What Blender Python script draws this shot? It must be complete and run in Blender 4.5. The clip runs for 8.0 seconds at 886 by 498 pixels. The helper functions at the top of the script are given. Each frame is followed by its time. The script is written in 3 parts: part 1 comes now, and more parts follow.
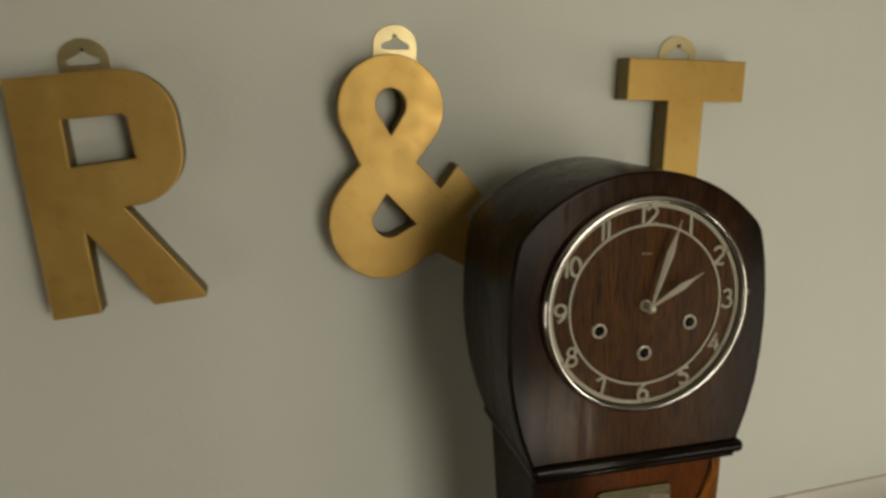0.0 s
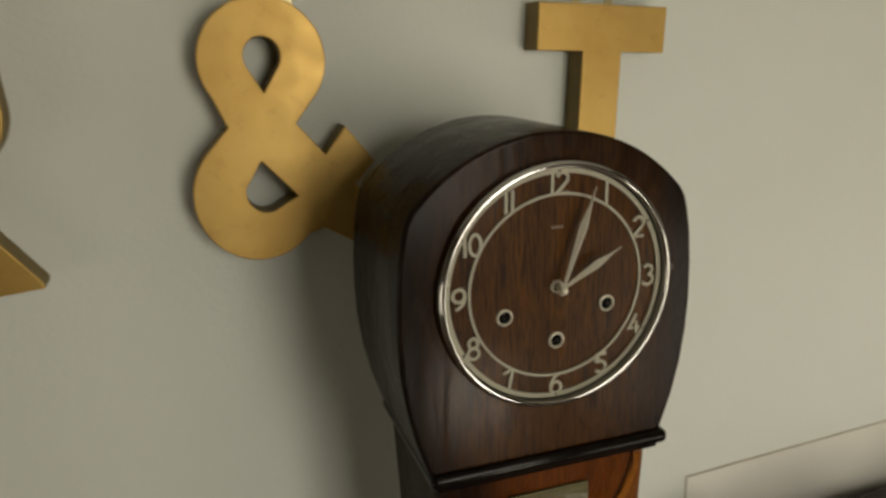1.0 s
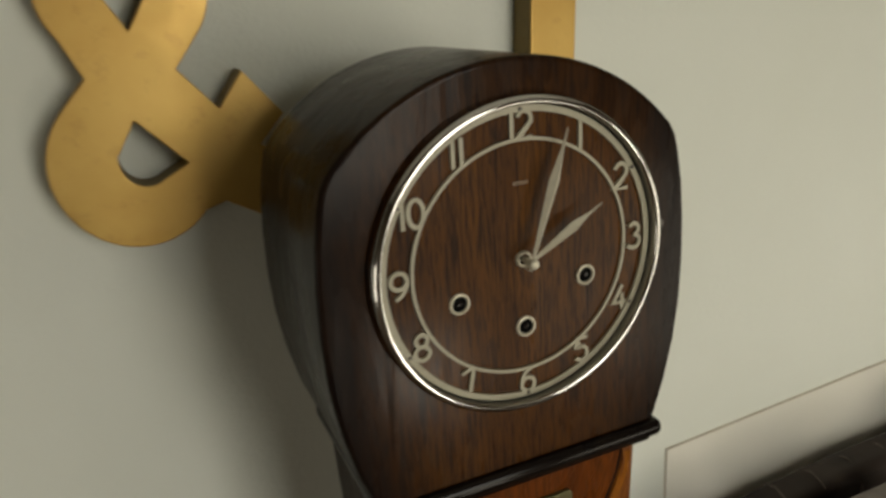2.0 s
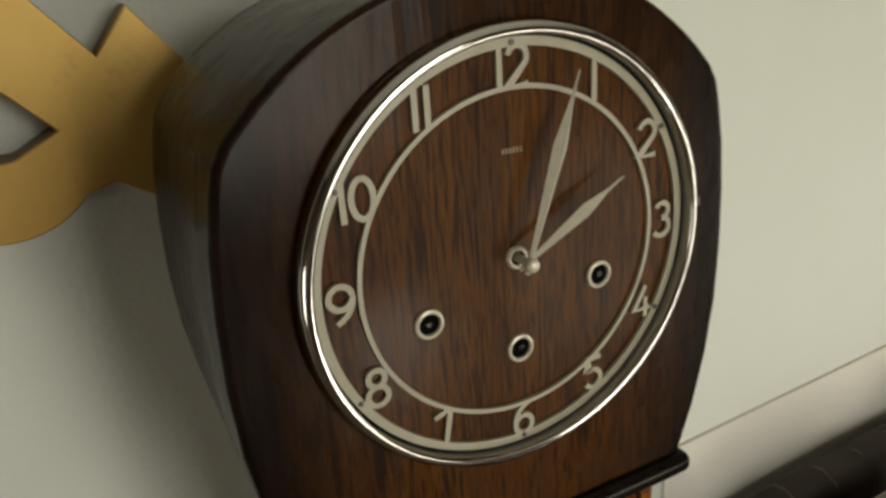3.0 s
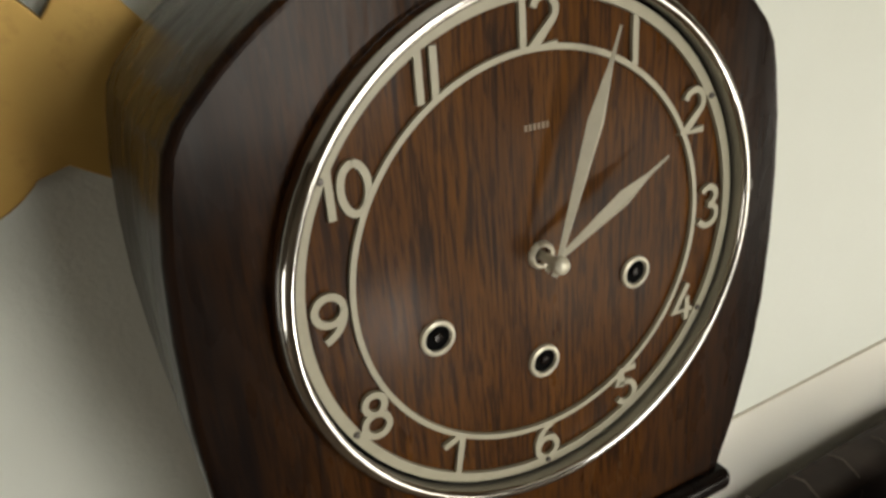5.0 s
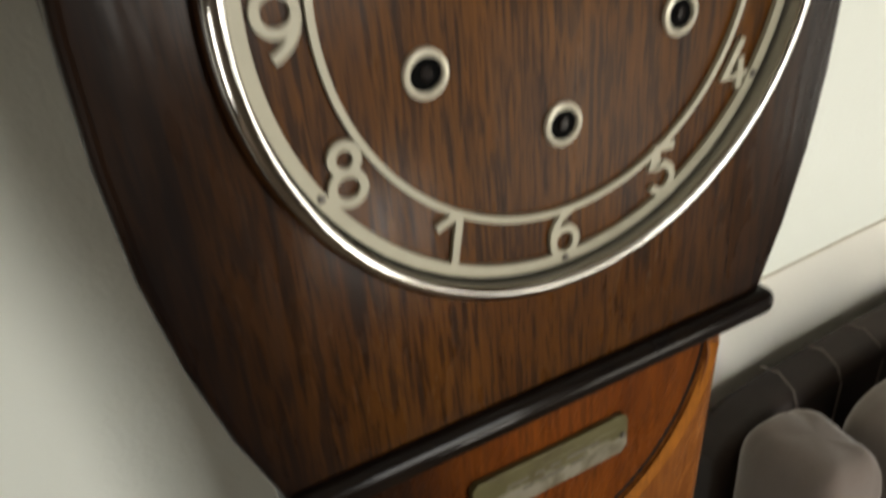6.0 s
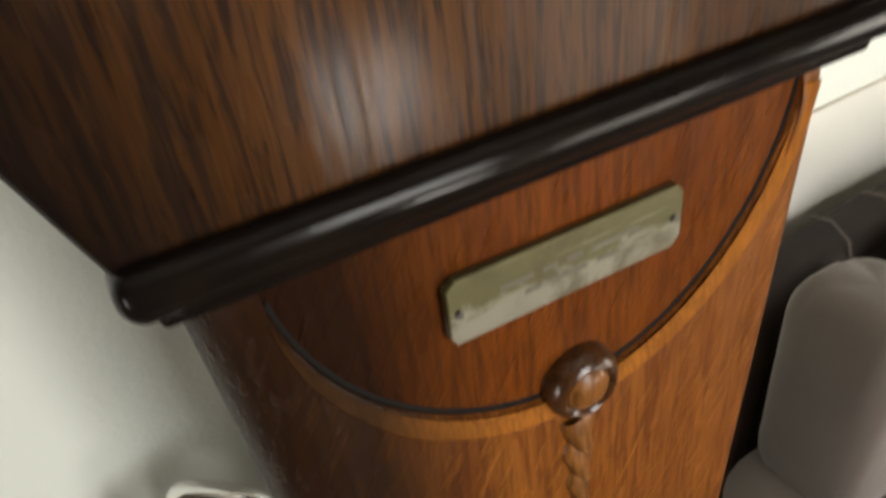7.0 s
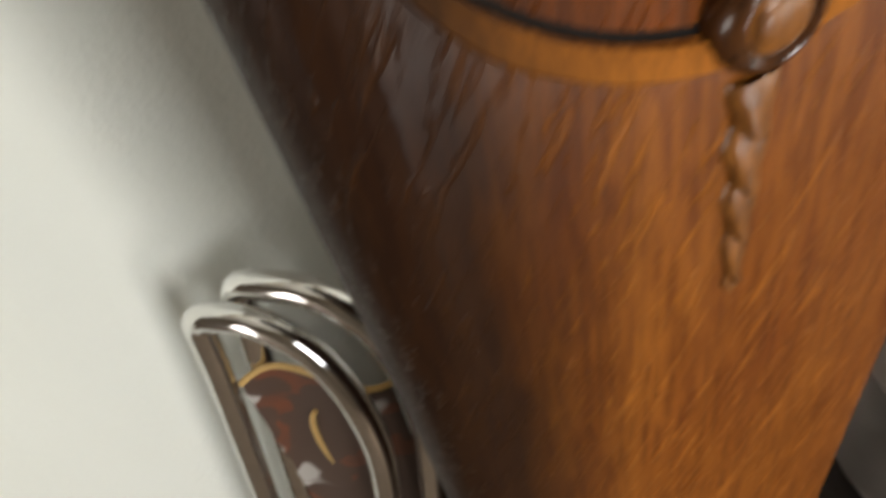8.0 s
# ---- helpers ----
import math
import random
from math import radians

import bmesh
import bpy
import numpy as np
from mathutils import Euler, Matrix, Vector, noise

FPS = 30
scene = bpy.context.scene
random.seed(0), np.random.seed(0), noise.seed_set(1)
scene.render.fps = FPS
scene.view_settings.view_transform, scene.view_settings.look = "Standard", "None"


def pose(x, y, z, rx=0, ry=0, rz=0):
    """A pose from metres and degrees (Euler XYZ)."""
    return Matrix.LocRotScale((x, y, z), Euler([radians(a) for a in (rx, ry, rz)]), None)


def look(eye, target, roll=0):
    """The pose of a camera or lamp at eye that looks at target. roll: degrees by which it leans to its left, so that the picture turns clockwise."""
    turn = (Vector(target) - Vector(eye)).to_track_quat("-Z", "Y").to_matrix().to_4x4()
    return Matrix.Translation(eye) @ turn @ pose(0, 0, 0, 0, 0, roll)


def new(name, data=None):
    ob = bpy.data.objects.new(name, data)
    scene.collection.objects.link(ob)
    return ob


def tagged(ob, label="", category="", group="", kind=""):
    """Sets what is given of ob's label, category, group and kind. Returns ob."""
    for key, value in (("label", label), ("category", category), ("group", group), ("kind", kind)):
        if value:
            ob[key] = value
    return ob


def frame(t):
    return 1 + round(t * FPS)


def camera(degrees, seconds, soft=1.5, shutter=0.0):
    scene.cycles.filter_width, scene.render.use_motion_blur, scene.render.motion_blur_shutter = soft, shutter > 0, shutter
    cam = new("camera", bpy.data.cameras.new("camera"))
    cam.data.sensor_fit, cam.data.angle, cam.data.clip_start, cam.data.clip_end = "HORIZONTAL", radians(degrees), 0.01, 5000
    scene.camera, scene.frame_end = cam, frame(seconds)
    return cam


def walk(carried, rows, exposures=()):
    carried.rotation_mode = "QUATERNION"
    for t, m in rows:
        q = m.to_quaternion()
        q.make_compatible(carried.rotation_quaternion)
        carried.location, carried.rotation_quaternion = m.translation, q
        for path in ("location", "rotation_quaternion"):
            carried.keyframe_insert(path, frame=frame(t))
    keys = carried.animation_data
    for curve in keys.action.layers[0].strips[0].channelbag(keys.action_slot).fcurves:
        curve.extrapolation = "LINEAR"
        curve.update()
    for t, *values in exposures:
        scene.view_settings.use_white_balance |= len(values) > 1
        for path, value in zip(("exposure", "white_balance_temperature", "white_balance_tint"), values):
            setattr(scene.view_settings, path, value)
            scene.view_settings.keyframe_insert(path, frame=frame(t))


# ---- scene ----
cam = camera(61.5, 8.0, soft=2.9, shutter=0.5)
PATH = [
    (0, (-0.322, -0.576, 1.393), (0.132, 1.325, 0.97), -1.2),
    (0.5, (-0.289, -0.538, 1.39), (0.239, 1.332, 0.914), -1.1),
    (1, (-0.259, -0.49, 1.382), (0.361, 1.337, 0.855), -1.4),
    (1.5, (-0.24, -0.439, 1.366), (0.439, 1.349, 0.781), -2.7),
    (2, (-0.211, -0.37, 1.353), (0.534, 1.373, 0.713), -3.9),
    (2.2, (-0.194, -0.344, 1.348), (0.594, 1.372, 0.688), -3.6),
    (3.3, (-0.154, -0.235, 1.316), (0.671, 1.43, 0.575), -4.4),
    (3.5, (-0.15, -0.229, 1.315), (0.676, 1.43, 0.561), -4.6),
    (4, (-0.143, -0.214, 1.318), (0.679, 1.443, 0.556), -4.7),
    (5.5, (-0.138, -0.194, 1.292), (0.67, 1.43, 0.449), -4.5),
    (6, (-0.128, -0.173, 1.238), (0.627, 1.389, 0.242), -5.4),
    (6.5, (-0.112, -0.146, 1.184), (0.588, 1.386, 0.107), -6.6),
    (7, (-0.095, -0.123, 1.135), (0.551, 1.34, -0.065), -7.7),
    (7.5, (-0.088, -0.115, 1.094), (0.375, 1.316, -0.225), -10.6),
    (7.8, (-0.088, -0.109, 1.06), (0.294, 1.305, -0.301), -12.3),
    (8, (-0.095, -0.101, 1.041), (0.21, 1.301, -0.352), -14.4),
]
EXPOSURES = [(0.0, -0.08, 7400, 11), (1.0, 0.04, 7200, 11), (2.0, 0.2, 7050, 10), (3.5, 0.5, 6850, 10), (5.5, 0.84, 6650, 12), (6.5, 1.15, 6500, 12), (7.5, 1.52, 6450, 14), (8.0, 1.48, 6400, 15)]
walk(cam, [(t, look(eye, target, roll)) for t, eye, target, roll in PATH], EXPOSURES)

# ---- light: a window behind the camera, one at the right, three added lamps ----
SUN_FROM = Vector((0.22, -0.42, 0.88))
world = bpy.data.worlds.new("sky")
scene.world = world
world.use_nodes = True
sky = world.node_tree.nodes.new("ShaderNodeTexSky")
sky.sky_type, sky.sun_disc = "NISHITA", False
sky.sun_elevation = math.asin(SUN_FROM.normalized().z)
sky.sun_rotation = math.atan2(SUN_FROM.x, SUN_FROM.y)
world.node_tree.links.new(sky.outputs["Color"], world.node_tree.nodes["Background"].inputs["Color"])
world.node_tree.nodes["Background"].inputs["Strength"].default_value = 0.12

sun = new("sun", bpy.data.lights.new("sun", "SUN"))
sun.data.energy, sun.data.angle, sun.data.color = 0.8, radians(10), (1.0, 0.93, 0.82)
sun.matrix_world = look(SUN_FROM * 10, (0, 0, 0))

def daylight(name, width, height, power, color, eye, target):
    lamp = new(name, bpy.data.lights.new(name, "AREA"))
    lamp.data.shape, lamp.data.size, lamp.data.size_y = "RECTANGLE", width, height
    lamp.data.energy, lamp.data.color = power, color
    lamp.matrix_world = look(eye, target)


daylight("window_light", 0.46, 0.78, 6.7, (1.0, 0.97, 0.88), (0.28, -1.31, 1.31), (0.28, 0.0, 1.15))
# added lamp for the low bright spot mirrored in the wood; its source is unseen
daylight("low_spot_light", 0.20, 0.20, 2.0, (1.0, 0.96, 0.86), (0.44, -1.31, 0.43), (0.44, 0.0, 0.43))
# added fill from the right, no known source; narrows the clock's shadow
daylight("right_fill_light", 0.50, 0.60, 3.2, (1.0, 0.95, 0.82), (1.05, -1.31, 0.55), (0.9, 0.0, 0.55))
daylight("side_window_light", 0.6, 0.8, 5.0, (1.0, 0.95, 0.82), (1.86, -0.87, 0.62), (0.0, -0.60, 0.62))
# added fill from the left, no known source; lifts the shadowed wall
daylight("west_fill_light", 0.6, 0.8, 4.8, (1.0, 0.96, 0.86), (-2.21, -0.85, 0.55), (0.0, -0.85, 0.40))

# ---- building helpers: shapes are drawn in decimetres and become metres in part() ----
DM = 0.1
BASE = {}
depsgraph = bpy.context.evaluated_depsgraph_get


def thing(name, base, label, category, group="", kind=""):
    """An Empty at the base of a thing; base in decimetres."""
    ob = new(name)
    ob.location = Vector(base) * DM
    ob.empty_display_size = 0.05
    BASE[ob.name] = Vector(base)
    return tagged(ob, label, category, group, kind)


def part(name, bm, material, parent=None, label="", smooth=True, angle=40):
    """One mesh object out of a bmesh drawn in decimetres in the place's own axes."""
    base = BASE[parent.name] if parent else Vector((0, 0, 0))
    bmesh.ops.recalc_face_normals(bm, faces=bm.faces)
    for v in bm.verts:
        v.co = (v.co - base) * DM
    me = bpy.data.meshes.new(name)
    for face in bm.faces:
        face.smooth = smooth
    for e in bm.edges:
        if len(e.link_faces) == 2 and e.calc_face_angle(0) > radians(angle):
            e.smooth = False
    bm.to_mesh(me)
    bm.free()
    me.materials.append(material)
    ob = new(name, me)
    if parent:
        ob.parent = parent
        BASE[ob.name] = base
    if label:
        tagged(ob, label)
    return ob


def arc(cx, cy, rx, ry, a0, a1, n):
    return [(cx + rx * math.cos(radians(a0 + (a1 - a0) * i / n)), cy + ry * math.sin(radians(a0 + (a1 - a0) * i / n))) for i in range(n + 1)]


def turned(points, degrees, cx, cy):
    c, s = math.cos(radians(degrees)), math.sin(radians(degrees))
    return [(cx + x * c - y * s, cy + x * s + y * c) for x, y in points]


def slab(outlines, y_front, y_back, bevel=0.0, segments=3):
    """A plate parallel to the wall: outlines in x and z (the first the rim, the rest holes), with rounded front and back edges."""
    cu = bpy.data.curves.new("outline", "CURVE")
    cu.dimensions, cu.fill_mode = "2D", "BOTH"
    cu.extrude, cu.bevel_depth, cu.bevel_resolution, cu.offset = (y_back - y_front) / 2 - bevel, bevel, segments, -bevel
    for pts in outlines:
        sp = cu.splines.new("POLY")
        sp.points.add(len(pts) - 1)
        sp.use_cyclic_u = True
        for p, (x, z) in zip(sp.points, pts):
            p.co = (x, z, 0, 1)
    ob = new("outline", cu)
    dg = depsgraph()
    dg.update()
    me = bpy.data.meshes.new_from_object(ob.evaluated_get(dg))
    bm = bmesh.new()
    bm.from_mesh(me)
    bpy.data.objects.remove(ob)
    bpy.data.curves.remove(cu)
    bpy.data.meshes.remove(me)
    bmesh.ops.remove_doubles(bm, verts=bm.verts, dist=1e-4)
    mid = (y_front + y_back) / 2
    for v in bm.verts:
        v.co = Vector((v.co.x, mid - v.co.z, v.co.y))
    bm.normal_update()
    for e in bm.edges:
        if sum(abs(face.normal.y) > 0.9995 for face in e.link_faces) == 1:
            e.smooth = False
    return bm


def box(x0, x1, y0, y1, z0, z1, r=0.0, segments=2):
    bm = bmesh.new()
    bmesh.ops.create_cube(bm, size=1)
    for v in bm.verts:
        v.co = Vector(((x0 + x1) / 2 + v.co.x * (x1 - x0), (y0 + y1) / 2 + v.co.y * (y1 - y0), (z0 + z1) / 2 + v.co.z * (z1 - z0)))
    if r:
        bmesh.ops.bevel(bm, geom=list(bm.edges), offset=r, segments=segments, affect="EDGES", profile=0.5)
    return bm


def lathe(profile, cx, cz, n=96, close=False):
    """Turns a profile of (radius, y) about the axis that stands out of the dial at cx, cz."""
    bm = bmesh.new()
    rings = []
    for r, y in profile:
        if r < 1e-5:
            rings.append([bm.verts.new((cx, y, cz))])
        else:
            rings.append([bm.verts.new((cx + r * math.sin(2 * math.pi * i / n), y, cz + r * math.cos(2 * math.pi * i / n))) for i in range(n)])
    pairs = list(zip(rings, rings[1:])) + ([(rings[-1], rings[0])] if close else [])
    for a, b in pairs:
        for i in range(n):
            j = (i + 1) % n
            if len(a) == 1:
                bm.faces.new((a[0], b[i], b[j]))
            elif len(b) == 1:
                bm.faces.new((a[i], a[j], b[0]))
            else:
                bm.faces.new((a[i], a[j], b[j], b[i]))
    return bm


def tube(points, r, n=12, cyclic=False):
    """A round tube along points."""
    bm = bmesh.new()
    pts = [Vector(p) for p in points]
    rings, side = [], None
    for i, p in enumerate(pts):
        a = pts[i - 1] if i or cyclic else p
        b = pts[(i + 1) % len(pts)] if i + 1 < len(pts) or cyclic else p
        d = (b - a).normalized()
        if side is None:
            side = d.orthogonal().normalized()
        side = (side - d * side.dot(d)).normalized()
        up = d.cross(side)
        rings.append([bm.verts.new(p + r * (math.cos(2 * math.pi * k / n) * side + math.sin(2 * math.pi * k / n) * up)) for k in range(n)])
    for a, b in list(zip(rings, rings[1:])) + ([(rings[-1], rings[0])] if cyclic else []):
        for k in range(n):
            bm.faces.new((a[k], a[(k + 1) % n], b[(k + 1) % n], b[k]))
    if not cyclic:
        bm.faces.new(rings[0])
        bm.faces.new(rings[-1][::-1])
    return bm


def pillow(cx, cy, cz, ax, ay, az, e1=0.45, e2=0.45, nu=40, nv=20, seed=0.0):
    """A soft cushion: a rounded block with slight dents."""
    bm = bmesh.new()
    pw = lambda v, e: math.copysign(abs(v) ** e, v)
    rings = []
    for j in range(1, nv):
        b = -math.pi / 2 + math.pi * j / nv
        ring = []
        for i in range(nu):
            a = 2 * math.pi * i / nu
            x, y, z = pw(math.cos(b), e1) * pw(math.cos(a), e2), pw(math.cos(b), e1) * pw(math.sin(a), e2), pw(math.sin(b), e1)
            k = 1 + 0.05 * noise.noise(Vector((2.2 * x + seed, 2.2 * y, 2.2 * z)))
            ring.append(bm.verts.new((cx + ax * x * k, cy + ay * y * k, cz + az * z * k)))
        rings.append(ring)
    lo, hi = bm.verts.new((cx, cy, cz - az)), bm.verts.new((cx, cy, cz + az))
    for a, b in zip(rings, rings[1:]):
        for i in range(nu):
            bm.faces.new((a[i], a[(i + 1) % nu], b[(i + 1) % nu], b[i]))
    for i in range(nu):
        bm.faces.new((lo, rings[0][(i + 1) % nu], rings[0][i]))
        bm.faces.new((hi, rings[-1][i], rings[-1][(i + 1) % nu]))
    return bm


def merged(*bms):
    out = bmesh.new()
    for bm in bms:
        me = bpy.data.meshes.new("tmp")
        bm.to_mesh(me)
        bm.free()
        out.from_mesh(me)
        bpy.data.meshes.remove(me)
    return out


# ---- materials ----
class Mat:
    """A node material under construction."""

    def __init__(self, name, rough=0.5, metal=0.0, spec=0.5):
        self.m = bpy.data.materials.new(name)
        self.m.use_nodes = True
        self.nodes, self.links = self.m.node_tree.nodes, self.m.node_tree.links
        self.b = self.nodes["Principled BSDF"]
        self.b.inputs["Roughness"].default_value = rough
        self.b.inputs["Metallic"].default_value = metal
        self.b.inputs["Specular IOR Level"].default_value = spec
        self.pos = self.nodes.new("ShaderNodeTexCoord").outputs["Object"]

    def put(self, value, socket):
        if isinstance(value, (int, float)):
            socket.default_value = value
        elif isinstance(value, tuple):
            socket.default_value = (*value, 1.0) if len(value) == 3 and socket.type == "RGBA" else value
        else:
            self.links.new(value, socket)

    def noise(self, scale, detail=4.0, rough=0.55, stretch=(1, 1, 1), turn=(0, 0, 0), distort=0.0, pos=None):
        mp = self.nodes.new("ShaderNodeMapping")
        mp.inputs["Scale"].default_value = stretch
        mp.inputs["Rotation"].default_value = turn
        if any(turn):
            mp.vector_type = "TEXTURE"
            mp.inputs["Scale"].default_value = tuple(1 / v for v in stretch)
        self.links.new(pos or self.pos, mp.inputs["Vector"])
        t = self.nodes.new("ShaderNodeTexNoise")
        t.inputs["Scale"].default_value, t.inputs["Detail"].default_value = scale, detail
        t.inputs["Roughness"].default_value, t.inputs["Distortion"].default_value = rough, distort
        self.links.new(mp.outputs["Vector"], t.inputs["Vector"])
        return t.outputs["Fac"]

    def ramp(self, fac, *stops):
        r = self.nodes.new("ShaderNodeValToRGB")
        el = r.color_ramp.elements
        while len(el) < len(stops):
            el.new(0.5)
        for e, (p, c) in zip(el, stops):
            e.position = p
            e.color = (c, c, c, 1) if isinstance(c, (int, float)) else (*c, 1)
        self.put(fac, r.inputs["Fac"])
        return r.outputs["Color"]

    def mix(self, fac, a, b, blend="MIX"):
        n = self.nodes.new("ShaderNodeMix")
        n.data_type, n.blend_type = "RGBA", blend
        self.put(fac, n.inputs["Factor"])
        self.put(a, n.inputs[6])
        self.put(b, n.inputs[7])
        return n.outputs[2]

    def math(self, op, a, b=0.0, c=0.0):
        n = self.nodes.new("ShaderNodeMath")
        n.operation = op
        for v, s in zip((a, b, c), n.inputs):
            self.put(v, s)
        return n.outputs[0]

    def color(self, c):
        self.put(c, self.b.inputs["Base Color"])
        return self

    def rough(self, r):
        self.put(r, self.b.inputs["Roughness"])
        return self

    def bump(self, height, strength, distance):
        n = self.nodes.new("ShaderNodeBump")
        n.inputs["Strength"].default_value, n.inputs["Distance"].default_value = strength, distance
        self.links.new(height, n.inputs["Height"])
        if self.b.inputs["Normal"].links:
            self.links.new(self.b.inputs["Normal"].links[0].from_socket, n.inputs["Normal"])
        self.links.new(n.outputs["Normal"], self.b.inputs["Normal"])
        return self


def oak(name, light, mid, dark, rough=0.34, fleck=0.0, tone_shade=None, coat=0.09, spec=0.05, relief=1.0, dash=0.6, streak=350):
    """Stained oak veneer with upright grain, open dark pores and, where asked, darkening round a centre (metres): a
    toned finish on the hood, painted shade on the trunk.
    """
    m = Mat(name, rough, spec=spec)
    broad = m.noise(10, 3, 0.5, (4, 4, 0.7), distort=0.7)
    fine = m.noise(760, 3, 0.6, (1, 1, 0.06))
    pores = m.ramp(m.noise(600, 3, 0.6, (1.0, 1.0, 0.075), distort=0.4), (0.40, 1.0), (0.52, 0.0))
    dashes = m.ramp(m.noise(streak, 2, 0.5, (1.0, 1.0, 0.06), distort=0.35), (0.36, 1.0), (0.44, 0.0))
    base = m.mix(m.ramp(broad, (0.3, 0.0), (0.7, 0.75)), mid, light)
    base = m.mix(m.ramp(fine, (0.35, 0.0), (0.7, 0.4)), base, dark)
    base = m.mix(m.math("MULTIPLY", pores, 0.3 + 0.6 * dash), base, dark)
    base = m.mix(m.math("MULTIPLY", dashes, dash), base, dark)
    if fleck:
        ray = m.ramp(m.noise(380, 3, 0.6, (1.0, 1.0, 0.14), (0, radians(27), 0), 0.4), (0.55, 0.0), (0.66, 1.0))
        base = m.mix(m.math("MULTIPLY", ray, fleck), base, tuple(min(1, 1.6 * v) for v in light))
        m.bump(ray, 0.8, 0.0006)
        m.bump(m.noise(900, 3, 0.6, (1.0, 1.0, 0.25), (0, radians(20), 0), 0.5), 0.35, 0.0005)
    # finish tone on the hood; on the trunk, shade put into the colour
    if tone_shade:
        (cx, cz, rx, rz), inner, outer, edge = tone_shade
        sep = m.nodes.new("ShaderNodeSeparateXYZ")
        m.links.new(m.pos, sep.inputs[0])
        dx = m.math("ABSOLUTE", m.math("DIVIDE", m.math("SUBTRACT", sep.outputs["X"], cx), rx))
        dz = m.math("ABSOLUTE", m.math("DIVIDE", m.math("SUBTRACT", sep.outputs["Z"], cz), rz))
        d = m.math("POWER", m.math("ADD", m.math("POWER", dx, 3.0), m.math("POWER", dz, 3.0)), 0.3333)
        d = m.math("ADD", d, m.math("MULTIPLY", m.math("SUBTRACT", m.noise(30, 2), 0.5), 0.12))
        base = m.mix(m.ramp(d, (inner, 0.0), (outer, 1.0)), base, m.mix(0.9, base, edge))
    m.color(base)
    m.rough(m.ramp(m.noise(45, 4, 0.6, (1, 1, 0.3)), (0.3, rough - 0.07), (0.75, rough + 0.12)))
    m.bump(pores, -0.75 * relief, 0.0005)
    m.bump(dashes, -0.7 * relief, 0.0005)
    m.bump(broad, 0.12 * relief, 0.003)
    m.b.inputs["Coat Weight"].default_value = coat
    m.b.inputs["Coat Roughness"].default_value = 0.15
    m.links.new(m.b.inputs["Normal"].links[0].from_socket, m.b.inputs["Coat Normal"])
    return m.m


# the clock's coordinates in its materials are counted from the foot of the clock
HOOD_OAK = oak("dark_oak", (0.100, 0.037, 0.005), (0.054, 0.0185, 0.003), (0.010, 0.0045, 0.0025), 0.27, tone_shade=((-0.002, 1.165, 0.124, 0.185), 0.52, 0.93, (0.004, 0.003, 0.003)), dash=0.6, streak=270, relief=1.5, spec=0.06)
DIAL_OAK = oak("dial_oak", (0.112, 0.042, 0.005), (0.062, 0.0215, 0.003), (0.013, 0.0055, 0.0025), 0.32, coat=0.05, dash=0.7, relief=1.5, spec=0.08)
# trunk oaks: centre lies to the right, so the left side carries painted shade
TRUNK_OAK = oak("amber_oak", (0.24, 0.084, 0.012), (0.145, 0.042, 0.007), (0.058, 0.014, 0.003), 0.36, fleck=0.34, coat=0.03, spec=0.08, tone_shade=((0.040, 0.6, 0.110, 9.0), 0.58, 0.95, (0.006, 0.004, 0.003)), dash=0.42)
APRON_OAK = oak("red_oak", (0.17, 0.047, 0.005), (0.11, 0.027, 0.004), (0.042, 0.012, 0.003), 0.3, coat=0.03, fleck=0.1, tone_shade=((0.040, 0.6, 0.110, 9.0), 0.58, 0.95, (0.006, 0.004, 0.003)), dash=0.4)
CARVED_OAK = oak("carved_oak", (0.27, 0.108, 0.022), (0.17, 0.062, 0.012), (0.06, 0.022, 0.005), 0.34, coat=0.15, spec=0.2, relief=0.15)


def ebonised():
    m = Mat("ebonised_wood", 0.2, spec=0.10)
    n = m.noise(60, 4, 0.6, (1, 1, 1))
    m.color(m.ramp(n, (0.3, (0.004, 0.003, 0.003)), (0.75, (0.009, 0.006, 0.004))))
    m.rough(m.ramp(m.noise(110, 3), (0.3, 0.12), (0.8, 0.24)))
    m.b.inputs["Coat Weight"].default_value = 0.05
    return m.bump(n, 0.08, 0.001).m


def gold_card():
    m = Mat("gold_paint", 0.45, 0.55)
    big, small = m.noise(9, 4, 0.6), m.noise(320, 3, 0.6)
    c = m.mix(m.ramp(big, (0.3, 0.0), (0.7, 1.0)), (0.50, 0.300, 0.075), (0.62, 0.415, 0.125))
    c = m.mix(m.ramp(m.noise(60, 5, 0.7), (0.56, 0.0), (0.74, 0.35)), c, (0.30, 0.17, 0.05))
    m.color(c)
    m.rough(m.ramp(m.noise(40, 4), (0.3, 0.36), (0.75, 0.50)))
    return m.bump(small, 0.15, 0.0004).bump(big, 0.10, 0.003).m


def plaster(name, color, dark):
    m = Mat(name, 0.62, spec=0.3)
    m.color(m.mix(m.ramp(m.noise(2.2, 5, 0.6), (0.35, 0.0), (0.75, 0.5)), color, dark))
    m.bump(m.noise(240, 4, 0.6), 0.3, 0.0016)
    m.bump(m.noise(70, 3, 0.6, distort=0.6), 0.16, 0.003)
    return m.bump(m.noise(7, 3), 0.16, 0.008).m


def metal(name, color, rough, scratch=0.06):
    m = Mat(name, rough, 1.0)
    m.color(m.mix(m.ramp(m.noise(55, 5, 0.6), (0.4, 0.0), (0.8, 0.4)), color, tuple(v * 0.6 for v in color)))
    m.rough(m.ramp(m.noise(160, 4, 0.6), (0.3, rough), (0.8, rough + scratch)))
    return m.m


